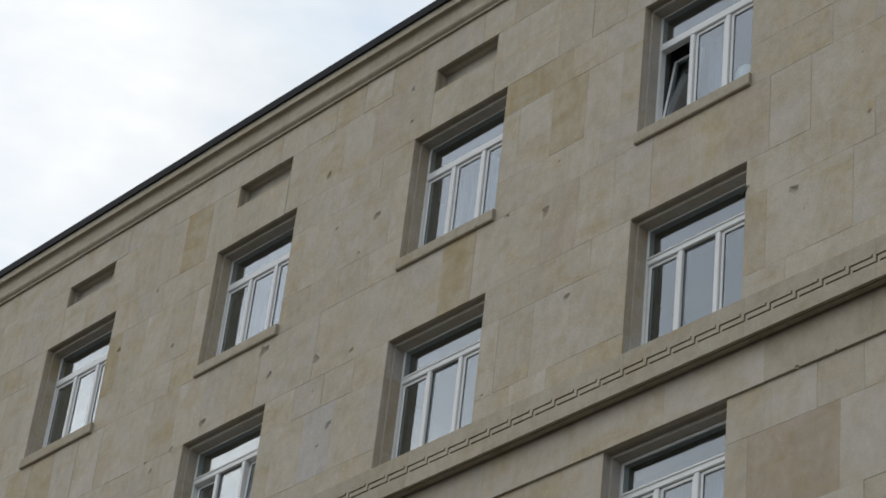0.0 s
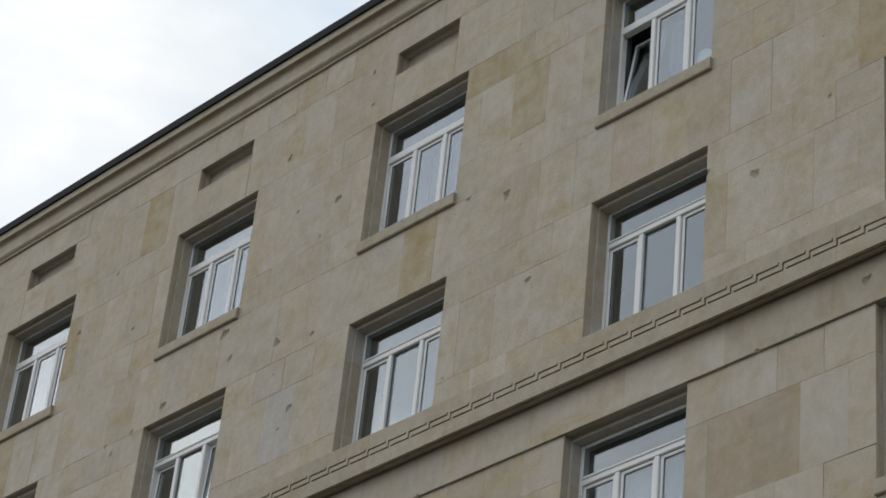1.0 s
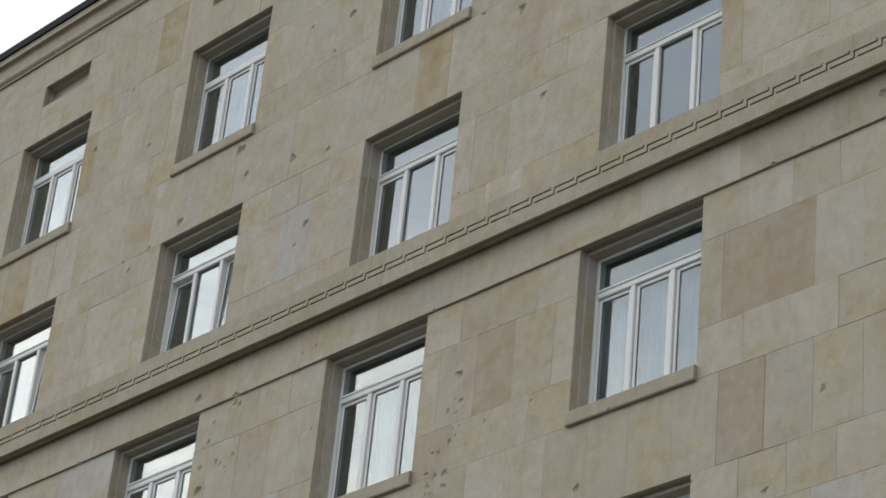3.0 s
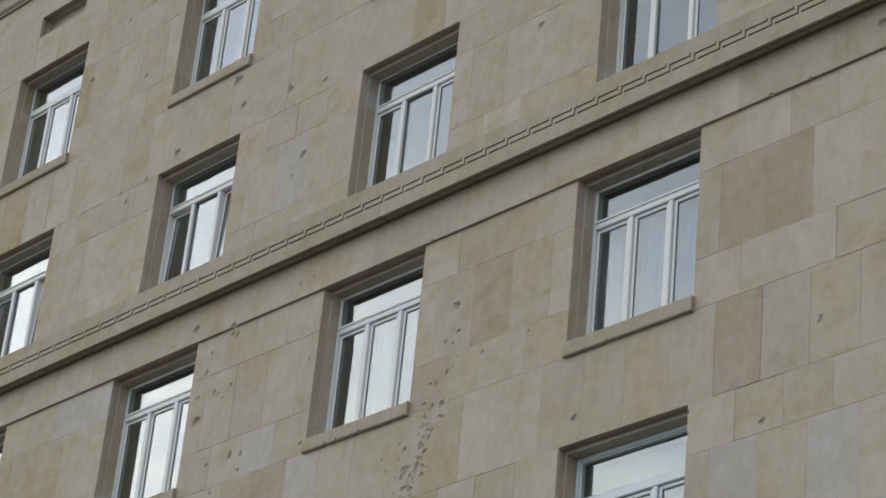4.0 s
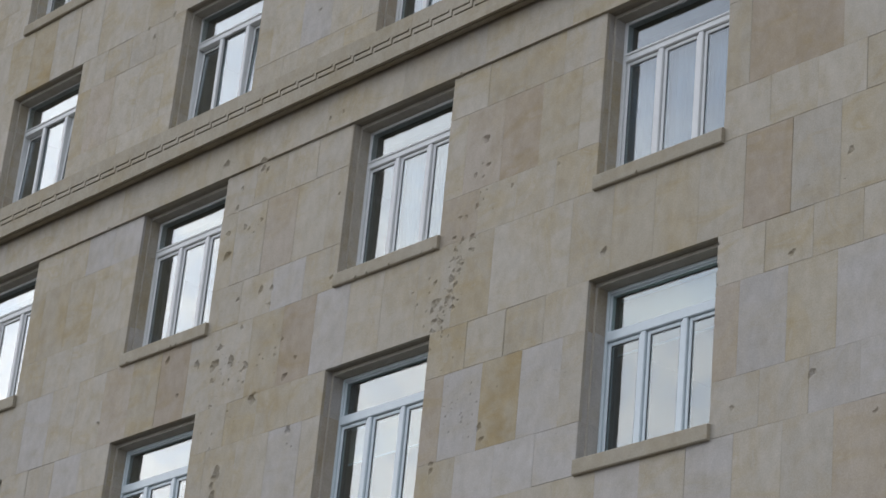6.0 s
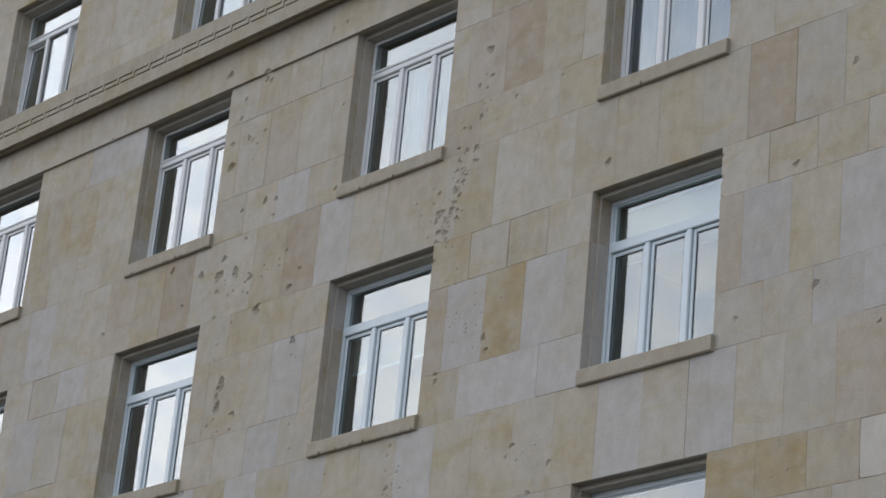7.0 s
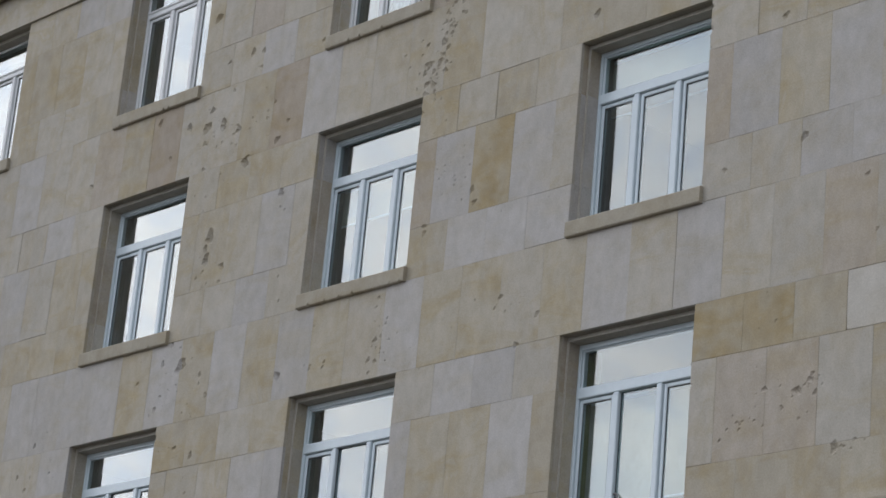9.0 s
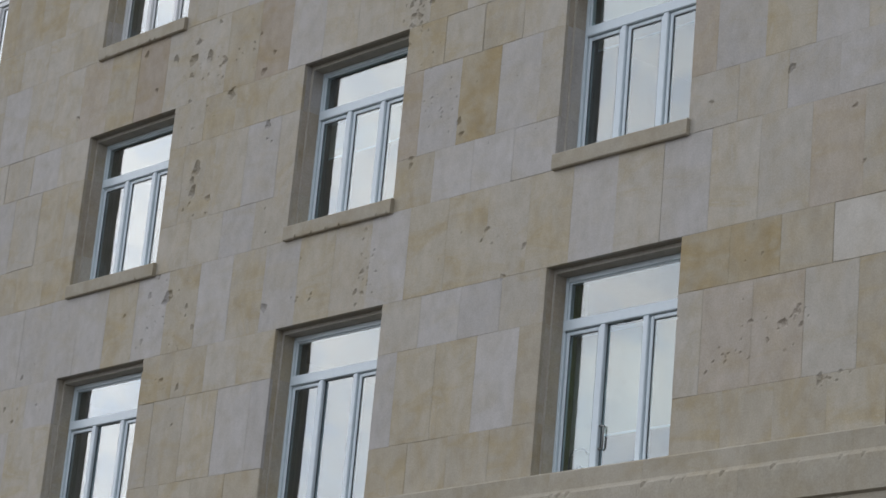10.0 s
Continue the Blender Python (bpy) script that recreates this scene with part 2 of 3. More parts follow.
# storey number: transom below the head, depth of the frames, top and bottom of the openings, wall plane, wall from and to
STOREYS = {
    5: dict(bar=0.540, deep=0.247, top=21.915, low=19.93, y=BACK, z0=19.86, z1=23.50),
    4: dict(bar=0.503, deep=0.250, top=18.70, low=16.50, y=BACK, z0=16.44, z1=19.86),
    3: dict(bar=0.499, deep=0.235, top=15.503, low=13.50, y=0.0, z0=13.44, z1=16.02),
    2: dict(bar=0.573, deep=0.247, top=12.312, low=10.33, y=0.0, z0=10.27, z1=13.44),
    1: dict(bar=0.552, deep=0.247, top=9.155, low=7.02, y=0.0, z0=6.98, z1=10.27),
}
X0, X1 = -8.0, 21.6
D1, STEP, HEAD_STEP, THICK = 0.107, 0.036, 0.045, 0.45


def wall_with_holes(bm, x0, x1, z0, z1, y0, y1, holes):
    """Solid wall with rectangular openings (xa, xb, za, zb) right through it."""
    xs = sorted({x0, x1, *[min(max(h[k], x0), x1) for h in holes for k in (0, 1)]})
    zs = sorted({z0, z1, *[min(max(h[k], z0), z1) for h in holes for k in (2, 3)]})
    solid = {}
    for i in range(len(xs) - 1):
        for j in range(len(zs) - 1):
            cx, cz = (xs[i] + xs[i + 1]) / 2, (zs[j] + zs[j + 1]) / 2
            solid[i, j] = not any(h[0] < cx < h[1] and h[2] < cz < h[3] for h in holes)
    vs = {}

    def v(i, j, y):
        if (i, j, y) not in vs:
            vs[i, j, y] = bm.verts.new((xs[i], y, zs[j]))
        return vs[i, j, y]

    for (i, j), s in solid.items():
        if not s:
            continue
        bm.faces.new((v(i, j, y0), v(i + 1, j, y0), v(i + 1, j + 1, y0), v(i, j + 1, y0)))
        bm.faces.new((v(i, j, y1), v(i, j + 1, y1), v(i + 1, j + 1, y1), v(i + 1, j, y1)))
        for di, dj, a, b in ((-1, 0, (i, j + 1), (i, j)), (1, 0, (i + 1, j), (i + 1, j + 1)), (0, -1, (i, j), (i + 1, j)), (0, 1, (i + 1, j + 1), (i, j + 1))):
            if not solid.get((i + di, j + dj), False):
                bm.faces.new((v(*a, y0), v(*a, y1), v(*b, y1), v(*b, y0)))


FACE = 0.04                                   # thickness of the facing stones
WALLS = {}
for n, s in STOREYS.items():
    holes = [(x, x + WIDE, s["low"] - 0.06, s["top"]) for x in COLS]
    inner = [(x + STEP, x + WIDE - STEP, s["low"] - 0.02, s["top"] - HEAD_STEP) for x in COLS]
    if n == 5:
        slots = [(x + 0.29, x + 1.48, 22.565, 22.955) for x in COLS[:4]]
    else:
        slots = []
    bm = bmesh.new()
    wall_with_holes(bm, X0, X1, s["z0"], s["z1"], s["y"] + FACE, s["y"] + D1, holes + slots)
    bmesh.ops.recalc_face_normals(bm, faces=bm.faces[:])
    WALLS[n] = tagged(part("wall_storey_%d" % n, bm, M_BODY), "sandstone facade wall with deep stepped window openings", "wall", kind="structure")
    bm = bmesh.new()
    wall_with_holes(bm, X0, X1, s["z0"], s["z1"], s["y"] + D1, s["y"] + s["deep"] + 0.05, inner + slots)
    bmesh.ops.recalc_face_normals(bm, faces=bm.faces[:])
    part("inner_reveal", bm, M_REVEAL, WALLS[n], "inner window reveal, paler to look lit")
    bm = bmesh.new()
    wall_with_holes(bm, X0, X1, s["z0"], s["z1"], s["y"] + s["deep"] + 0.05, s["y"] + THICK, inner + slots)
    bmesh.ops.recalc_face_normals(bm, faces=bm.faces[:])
    part("room_reveal", bm, M_INNER, WALLS[n], "reveal on the room side, coloured dark to look unlit")
    for xa, xb, za, zb in slots:
        bm = bmesh.new()
        box(bm, xa - 0.02, xb + 0.02, s["y"] + 0.19, s["y"] + 0.225, za - 0.02, zb + 0.02)
        part("niche_back", bm, M_REVEAL, WALLS[n])


# ---- facing stones ----
COURSES = {  # storey: the joints' heights from the top down
    5: [23.50, 22.955, 21.915, 21.40, 20.34, 19.765, 19.765],
    4: [19.765, 18.70, 18.18, 17.13, 16.44],
    3: [15.503, 14.945, 13.92, 13.35],
    2: [13.35, 12.312, 11.757, 10.76, 10.178],
    1: [10.178, 9.155, 8.59, 7.58, 6.98],
}
PITCH = 4.2125 / 7                            # seven stones to a bay
STONE_X0, STONE_X1 = -3.0, 18.7


MESHES = {}


def stone_mesh(w, h, pits=(), FACE=0.04, worn=0):
    """A facing block w by h with worn arrises; its front is y = 0, its lower left corner the origin. pits: (x, z, radius, depth)."""
    key = (round(w, 3), round(h, 3), tuple(pits), FACE, worn)
    if key in MESHES:
        return MESHES[key]
    g, dep = ((0.003, 0.0022), (0.004, 0.0048), (0.006, 0.010))[worn % 3]
    rnd = random.Random(worn * 7919 + int(w * 1000) + int(h * 100))
    me = bpy.data.meshes.new("facing_block")
    if not pits:
        # outline points, three to a side; the front's edge wanders a little and sinks where it is chipped
        ring = [(w * k / 3, 0) for k in range(3)] + [(w, h * k / 3) for k in range(3)] + [(w * (3 - k) / 3, h) for k in range(3)] + [(0, h * (3 - k) / 3) for k in range(3)]
        n = len(ring)
        v = [(x, FACE, z) for x, z in ring] + [(x, dep * rnd.uniform(0.5, 1.5), z) for x, z in ring]
        for x, z in ring:
            q = g * rnd.uniform(0.5, 1.9)
            v.append((min(max(x, q), w - q), 0, min(max(z, q), h - q)))
        f = [tuple(range(2 * n, 3 * n))] + [(k + i, k + (i + 1) % n, k + n + (i + 1) % n, k + n + i) for k in (0, n) for i in range(n)]
        me.from_pydata(v, [], f)
    else:
        cell = 0.0095
        nx, nz = max(4, round(w / cell)), max(4, round(h / cell))
        xs = np.concatenate([[0], np.linspace(g, w - g, nx), [w]])
        zs = np.concatenate([[0], np.linspace(g, h - g, nz), [h]])
        gx, gz = np.meshgrid(xs, zs)
        gy = np.zeros_like(gx)
        for px, pz, r, d in pits:
            dx, dz = gx - px, gz - pz
            ang = np.arctan2(dz, dx)
            ph = px * 91.7 + pz * 57.3
            rr = r * (1 + 0.22 * np.sin(2 * ang + ph) + 0.16 * np.sin(3 * ang + 2.3 * ph) + 0.10 * np.sin(7 * ang + ph * 3.1))
            q = np.hypot(dx, dz) / rr
            bowl = np.where(q < 1, (1 - q ** 2) ** 0.8, 0.0)
            gy = np.maximum(gy, d * bowl * (1 + 0.25 * np.sin(dx * 190 + ph) * np.sin(dz * 170 + ph)))
        gy = np.minimum(gy, FACE - 0.003)
        edge = (gx <= 0) | (gx >= w) | (gz <= 0) | (gz >= h)
        wander = np.array([rnd.uniform(0.4, 1.6) for _ in range(gx.size)]).reshape(gx.shape)
        gy = np.where(edge, np.maximum(gy, dep * wander), gy)
        R, C = gx.shape
        v = np.stack([gx, gy, gz], -1).reshape(-1, 3).tolist()
        f = [(r * C + c, r * C + c + 1, (r + 1) * C + c + 1, (r + 1) * C + c) for r in range(R - 1) for c in range(C - 1)]
        base = len(v)
        v += [(0, FACE, 0), (w, FACE, 0), (w, FACE, h), (0, FACE, h)]
        f.append(tuple([base, base + 1] + [c for c in range(C - 1, -1, -1)]))
        f.append(tuple([base + 2, base + 3] + [(R - 1) * C + c for c in range(C)]))
        f.append(tuple([base + 3, base] + [r * C for r in range(R)]))
        f.append(tuple([base + 1, base + 2] + [r * C + C - 1 for r in range(R - 1, -1, -1)]))
        me.from_pydata(v, [], f)
    me.materials.append(STONE["grey"])
    MESHES[key] = me
    return me


# tints of the known stones, course by course: the first stone's place, then a letter for each (. for any)
TINTS = {
    (5, 0): (-1, "mmmmgmmmmmmmugmpg"), (5, 1): (-1, "mmmmmmommmmmmpmmmmm"),
    (5, 2): (3, "mgmm...mgmm...oomg"), (5, 3): (2, "ommmm..umggm..mmogm"), (5, 4): (3, "mmmm...umgm...mgmg...mu"),
    (4, 0): (-1, "uoggmgugguggmmggogmpmgpupgmuo"), (4, 1): (3, "mmgm...mgmm...mmmg...mmug"),
    (4, 2): (2, "upmmm..mmbmg..mmggm..ummgm"), (4, 3): (3, "mmmm...mmmu...mguu...mmmm"),
    (3, 0): (3, "mmbb...gmgg...muug...mggg"), (3, 1): (2, "uuumm..ugpmm..mprum..mrrgm"),
    (3, 2): (3, "mggm...mmbm...pmmu...mmmu"), (2, 0): (2, "gbggpurggurbgmmugmmuumrgug"),
    (2, 1): (3, "ggbg...mmum...ummg...mmmm"), (2, 2): (3, "bgum..mmmbg..pbobg..pbub"),
    (2, 3): (4, "uuu...mgbm...mbbb...ggbb"), (1, 0): (4, "bbbbububmbugbuumubgbggpg"),
    (1, 1): (5, "gb...uugu...gbbg...oouw"), (1, 2): (12, "bb..buubu..gppg"), (1, 3): (10, "uuuuuuuuuuuuuuuuuuu"),
}
SPECIAL = {(*course, first + j): c for course, (first, letters) in TINTS.items() for j, c in enumerate(letters) if c != "."}

# old shell and bullet marks: single ones (x, z, radius in mm), storey by storey, and loose swarms
MARKS = [(x, z, r / 1000) for x, z, r in (
    (7.79, 20.93, 60), (6.58, 22.16, 55), (2.02, 21.09, 44), (8.21, 22.86, 40), (3.44, 20.60, 33), (2.76, 21.83, 33), (6.95, 21.09, 30), (8.27, 22.27, 30), (7.51, 20.45, 30), (11.28, 20.17, 22))]
MARKS += [(x, z, r / 1000) for x, z, r in (
    (5.72, 19.62, 80), (15.08, 17.98, 63), (11.12, 19.49, 63), (4.54, 18.91, 63), (6.92, 19.01, 60), (7.38, 17.84, 54), (5.93, 19.15, 50), (11.62, 18.03, 48), (7.65, 18.86, 40), (3.90, 18.72, 40),
    (3.48, 18.51, 40), (10.42, 19.73, 40), (16.11, 18.53, 32), (3.31, 18.70, 30), (7.21, 17.58, 27), (10.30, 17.17, 24), (6.95, 18.50, 20), (16.01, 19.41, 20), (15.23, 17.66, 18), (15.81, 16.99, 14))]
MARKS += [(x, z, r / 1000) for x, z, r in (
    (6.15, 14.37, 64), (10.81, 14.53, 56), (6.95, 13.70, 48), (6.23, 15.00, 40), (6.45, 14.68, 40), (7.16, 13.66, 40), (6.76, 15.38, 40), (6.13, 14.68, 36), (10.88, 14.18, 35), (10.68, 14.11, 32),
    (10.75, 13.71, 32), (6.28, 15.26, 32), (6.77, 14.69, 32), (7.15, 13.45, 32), (6.50, 13.68, 32), (8.29, 13.50, 32), (11.30, 13.80, 28), (10.49, 13.64, 28), (10.59, 13.62, 28), (8.26, 14.60, 24), (12.01, 13.84, 21))]
MARKS += [(x, z, r / 1000) for x, z, r in (
    (6.53, 11.41, 88), (6.20, 12.89, 80), (7.04, 12.26, 72), (6.50, 11.13, 70), (6.52, 12.87, 64), (5.83, 12.98, 56), (7.82, 11.70, 56), (10.44, 12.90, 49), (10.40, 12.67, 49), (6.83, 10.99, 49),
    (15.62, 10.57, 48), (6.26, 13.10, 48), (6.83, 12.72, 48), (5.19, 13.19, 48), (7.62, 12.41, 48), (12.79, 12.59, 48), (6.47, 11.28, 48), (10.71, 13.34, 42), (10.24, 12.68, 42), (10.21, 12.45, 42),
    (10.32, 12.42, 42), (16.02, 12.75, 42), (15.33, 11.87, 42), (11.11, 11.02, 42), (3.83, 12.64, 40), (11.16, 10.87, 36), (10.39, 10.75, 35), (10.40, 10.67, 35), (14.66, 10.44, 30), (5.50, 12.65, 32))]
MARKS += [(x, z, r / 1000) for x, z, r in (
    (6.26, 9.84, 84), (6.30, 9.90, 56), (8.13, 9.44, 56), (15.66, 8.12, 48), (16.11, 7.54, 48), (5.91, 9.93, 42), (6.68, 8.71, 42), (15.82, 8.20, 40), (11.69, 9.72, 36), (12.25, 9.44, 36),
    (11.98, 9.16, 36), (6.05, 10.15, 35), (6.67, 9.68, 35), (6.83, 9.41, 35), (5.85, 9.38, 35), (6.35, 8.84, 35), (9.77, 9.58, 35), (9.69, 9.37, 35), (3.38, 9.27, 32), (3.09, 8.90, 32),
    (3.29, 8.71, 32), (16.38, 10.03, 30), (15.87, 8.07, 30), (15.28, 8.19, 30), (9.80, 9.34, 30), (5.44, 9.76, 28), (16.50, 9.48, 24), (15.38, 8.82, 18))]
MARKS += [(x, z, r / 1000) for x, z, r in (
    (6.64, 14.55, 19), (6.66, 13.27, 31), (6.67, 15.42, 43), (7.50, 12.91, 25), (7.79, 12.61, 31), (7.38, 12.83, 19), (7.09, 12.81, 19), (6.53, 12.80, 37), (10.51, 13.14, 25), (10.46, 12.99, 31), (10.55, 12.98, 31), (10.51, 12.82, 37), (10.45, 12.75, 31), (10.50, 12.65, 31), (10.31, 12.58, 31), (10.40, 12.60, 25), (10.09, 12.83, 19), (10.07, 12.61, 19), (9.90, 12.73, 19), (10.05, 12.43, 19), (10.07, 13.01, 19), (9.80, 12.90, 19), (9.62, 13.13, 12), (6.22, 12.34, 31), (6.58, 12.20, 19), (7.83, 11.52, 19), (7.92, 11.47, 19), (6.81, 10.80, 25), (6.57, 10.82, 19), (6.34, 11.96, 19))]
MARKS += [(x, z, r / 1000) for x, z, r in (
    (6.33, 11.78, 19), (7.94, 10.65, 19), (8.00, 10.35, 19), (9.77, 10.06, 25), (9.74, 9.96, 19), (9.94, 9.80, 19), (9.92, 9.74, 19), (10.00, 9.55, 19), (8.70, 9.92, 19), (6.22, 10.08, 19), (6.82, 12.52, 19), (6.43, 12.59, 19), (6.18, 12.69, 31))]
SWARMS = [  # x, z, spread x, spread z, how many, radius in mm from, to
    (10.78, 13.85, 0.16, 0.30, 10, 11, 24), (6.40, 14.8, 0.22, 0.30, 7, 10, 20), (10.52, 13.10, 0.08, 0.16, 20, 13, 32), (10.32, 12.62, 0.13, 0.20, 30, 13, 36),
    (6.40, 12.85, 0.30, 0.25, 20, 10, 24), (7.35, 12.9, 0.22, 0.22, 10, 10, 24), (10.85, 11.25, 0.28, 0.22, 22, 8, 18), (12.3, 11.3, 0.15, 0.3, 8, 8, 14), (6.55, 11.0, 0.15, 0.15, 5, 12, 26),
    (6.2, 9.5, 0.3, 0.25, 14, 11, 26), (9.8, 9.5, 0.16, 0.2, 14, 11, 26), (11.8, 9.62, 0.2, 0.12, 12, 9, 22), (15.75, 8.12, 0.16, 0.12, 14, 12, 28),
]
SWARMS += [(15.05, 7.9, 0.2, 0.06, 11, 11, 24), (3.4, 9.0, 0.3, 0.3, 8, 10, 24), (8.75, 9.45, 0.15, 0.08, 5, 12, 24), (6.45, 8.6, 0.2, 0.2, 5, 10, 22), (16.25, 7.53, 0.15, 0.03, 6, 12, 24)]
MARKS += [(14.376, 12.22, 0.03), (14.376, 11.97, 0.04), (14.376, 11.78, 0.025), (14.376, 18.32, 0.045), (14.376, 8.36, 0.025), (5.946, 9.02, 0.03)]
SWARMS += [(10.45, 12.3, 0.12, 0.5, 26, 7, 15), (6.45, 12.2, 0.35, 0.7, 34, 7, 15), (6.4, 9.4, 0.4, 0.5, 26, 7, 14), (10.6, 11.0, 0.35, 0.35, 22, 7, 13), (6.5, 14.2, 0.3, 0.6, 18, 7, 14), (10.6, 9.4, 0.5, 0.35, 18, 7, 13), (15.6, 8.3, 0.4, 0.5, 16, 7, 13), (15.6, 12.0, 0.5, 0.6, 12, 7, 12)]
PITS = [(x, z, r, min(0.034, 0.5 * r)) for x, z, r in MARKS]
dice = random.Random(5)
for x, z, sx, sz, count, r0, r1 in SWARMS:
    for _ in range(count):
        r = (r0 + (r1 - r0) * dice.random() ** 2) / 1000
        PITS.append((dice.gauss(x, sx), dice.gauss(z, sz), r, min(0.03, 0.55 * r)))
CODE = dict(g="grey", b="blue", u="buff", o="ochre", r="rose", m="mid", p="pink", w="pale")


def lay_stones():
    rnd = random.Random(11)
    for n, s in STOREYS.items():
        tops = COURSES[n]
        open_zone = [(x, x + WIDE, s["low"] - 0.2 if n in (5, 3, 2) else s["low"] - 0.06, s["top"]) for x in COLS]
        if n == 5:
            open_zone += [(x + 0.29, x + 1.48, 22.565, 22.955) for x in COLS[:4]]
        for i in range(len(tops) - 1):
            z1, z0 = tops[i], tops[i + 1]
            if z1 - z0 < 0.02:
                continue
            tall = z1 - z0 > 0.8
            off = COLS[0] + (0.297 if tall else -0.008)
            k0 = math.ceil((STONE_X0 - off) / PITCH)
            k1 = int((STONE_X1 - off) / PITCH)
            for k in range(k0, k1):
                xa, xb = off + k * PITCH, off + (k + 1) * PITCH
                for cut in COLS:                      # joints close to a jamb lie on the jamb
                    for edge in (cut, cut + WIDE):
                        if abs(xa - edge) < 0.07:
                            xa = edge
                        if abs(xb - edge) < 0.07:
                            xb = edge
                code = SPECIAL.get((n, i, k)) or rnd.choices("mgbup", (50, 26, 4, 14, 6) if n > 3 else (30, 30, 18, 18, 4))[0]
                lift = rnd.uniform(-0.0015, 0.0015)
                for a, b, c, d in pieces(xa, xb, z0, z1, open_zone):
                    pits = tuple((round(px - a, 4), round(pz - c, 4), r, dp) for px, pz, r, dp in PITS if a - r < px < b + r and c - r < pz < d + r)
                    ob = new("stone", stone_mesh(b - a, d - c, pits, FACE, rnd.choices((0, 1, 2, 3, 4, 5), (38, 10, 3, 34, 11, 4))[0]))
                    ob.parent = WALLS[n]
                    ob.location = (a, s["y"] + lift, c)
                    ob.material_slots[0].link = "OBJECT"
                    ob.material_slots[0].material = STONE[CODE[code]]


def pieces(xa, xb, z0, z1, holes):
    """The rectangles that are left of a block after the openings are cut out of it."""
    rects = [(xa, xb, z0, z1)]
    for ha, hb, hc, hd in holes:
        out = []
        for a, b, c, d in rects:
            if hb <= a + 0.001 or ha >= b - 0.001 or hd <= c + 0.001 or hc >= d - 0.001:
                out.append((a, b, c, d))
                continue
            if ha > a + 0.004:
                out.append((a, ha, c, d))
            if hb < b - 0.004:
                out.append((hb, b, c, d))
            m0, m1 = max(a, ha), min(b, hb)
            if hc > c + 0.004:
                out.append((m0, m1, c, hc))
            if hd < d - 0.004:
                out.append((m0, m1, hd, d))
        rects = out
    return rects


ARCH_PITS = [(16.75, 15.80, 0.055, 0.03), (15.35, 15.505, 0.03, 0.025), (15.85, 15.505, 0.02, 0.02), (5.92, 15.70, 0.06, 0.03), (6.70, 15.505, 0.06, 0.03), (7.95, 15.70, 0.025, 0.015), (8.2, 15.72, 0.025, 0.015), (3.4, 15.505, 0.03, 0.02), (10.3, 15.505, 0.025, 0.02)]


# ---- mouldings ----
def cornice():
    # stone cornice under the roof edge, outline in (y, z)
    pts = [(0.45, 23.48), (0.125, 23.48), (0.12, 23.505), (0.10, 23.52), (0.08, 23.54), (0.072, 23.57), (0.08, 23.60), (0.095, 23.61), (0.095, 23.76), (0.088, 23.795), (0.07, 23.812), (0.012, 23.82), (0.012, 23.99), (0.45, 23.99)]
    x = -9.0
    top = tagged(new("cornice"), "moulded sandstone cornice below the roof edge", "cornice", kind="structure")
    while x < X1:
        bm = bmesh.new()
        profile_bar(bm, pts, x + 0.002, x + 1.8)
        part("cornice_block", bm, M_TRIM, top)
        x += 1.804
    bm = bmesh.new()
    profile_bar(bm, [(-0.025, 23.935), (0.008, 23.935), (0.008, 23.97), (0.5, 23.97), (0.5, 24.06), (-0.005, 24.08), (-0.025, 24.07)], -9.0, X1)
    tagged(part("roof_edge", bm, M_ROOF), "dark metal roof edge flashing above the cornice", "roof edge", kind="structure")


cornice()


def meander_band():
    top = tagged(new("meander_band"), "projecting sandstone band with an incised meander pattern", "string course", kind="structure")
    unit, zl, hh, wdt = 0.3487, 16.206, 0.103, 0.024
    phase = 13.011
    length = unit * 5
    x = phase - unit * 5 * 9
    while x < X1 - length:
        bm = bmesh.new()
        pts = [(0.30, 16.06), (-0.03, 16.06), (-0.04, 16.045), (-0.06, 16.035), (-0.15, 16.02), (-0.14, 16.02), (-0.14, 16.06), (-0.168, 16.06), (-0.168, 16.505), (-0.15, 16.515), (0.30, 16.53)]
        profile_bar(bm, pts, x + 0.0015, x + length - 0.0015)
        block = part("band_block", bm, M_TRIM, top)
        holes = []
        for k in range(-1, 6):
            u = x + k * unit
            holes += [(u + 0.05, u + unit + wdt, zl, zl + wdt), (u + unit, u + unit + wdt, zl, zl + hh), (u + unit, u + unit * 1.88, zl + hh - wdt, zl + hh), (u + unit * 1.83, u + unit * 1.88, zl + hh - wdt, zl + hh + 0.025)]
        bm = bmesh.new()
        wall_with_holes(bm, x + 0.0015, x + length - 0.0015, 16.02, 16.51, -0.206, -0.165, holes)
        bmesh.ops.recalc_face_normals(bm, faces=bm.faces[:])
        part("carved_face", bm, M_TRIM, block)
        x += length
    # plain architrave below it
    arch = tagged(new("architrave"), "plain sandstone lintel course below the meander band", "lintel course", kind="structure")
    x, tone = 13.50 - 1.4042 * 15, random.Random(4)
    while x < X1:
        pits = tuple((round(px - x, 4), pz - 15.503, r, d) for px, pz, r, d in ARCH_PITS if x < px < x + 1.4)
        ob = new("architrave_block", stone_mesh(1.4042, 0.559, pits, 0.073))
        ob.parent, ob.location = arch, (x, -0.035, 15.503)
        ob.material_slots[0].link, ob.material_slots[0].material = "OBJECT", M_TRIM if x > 14.5 else STONE[tone.choice(("mid", "grey", "mid", "buff"))]
        x += 1.4042


meander_band()


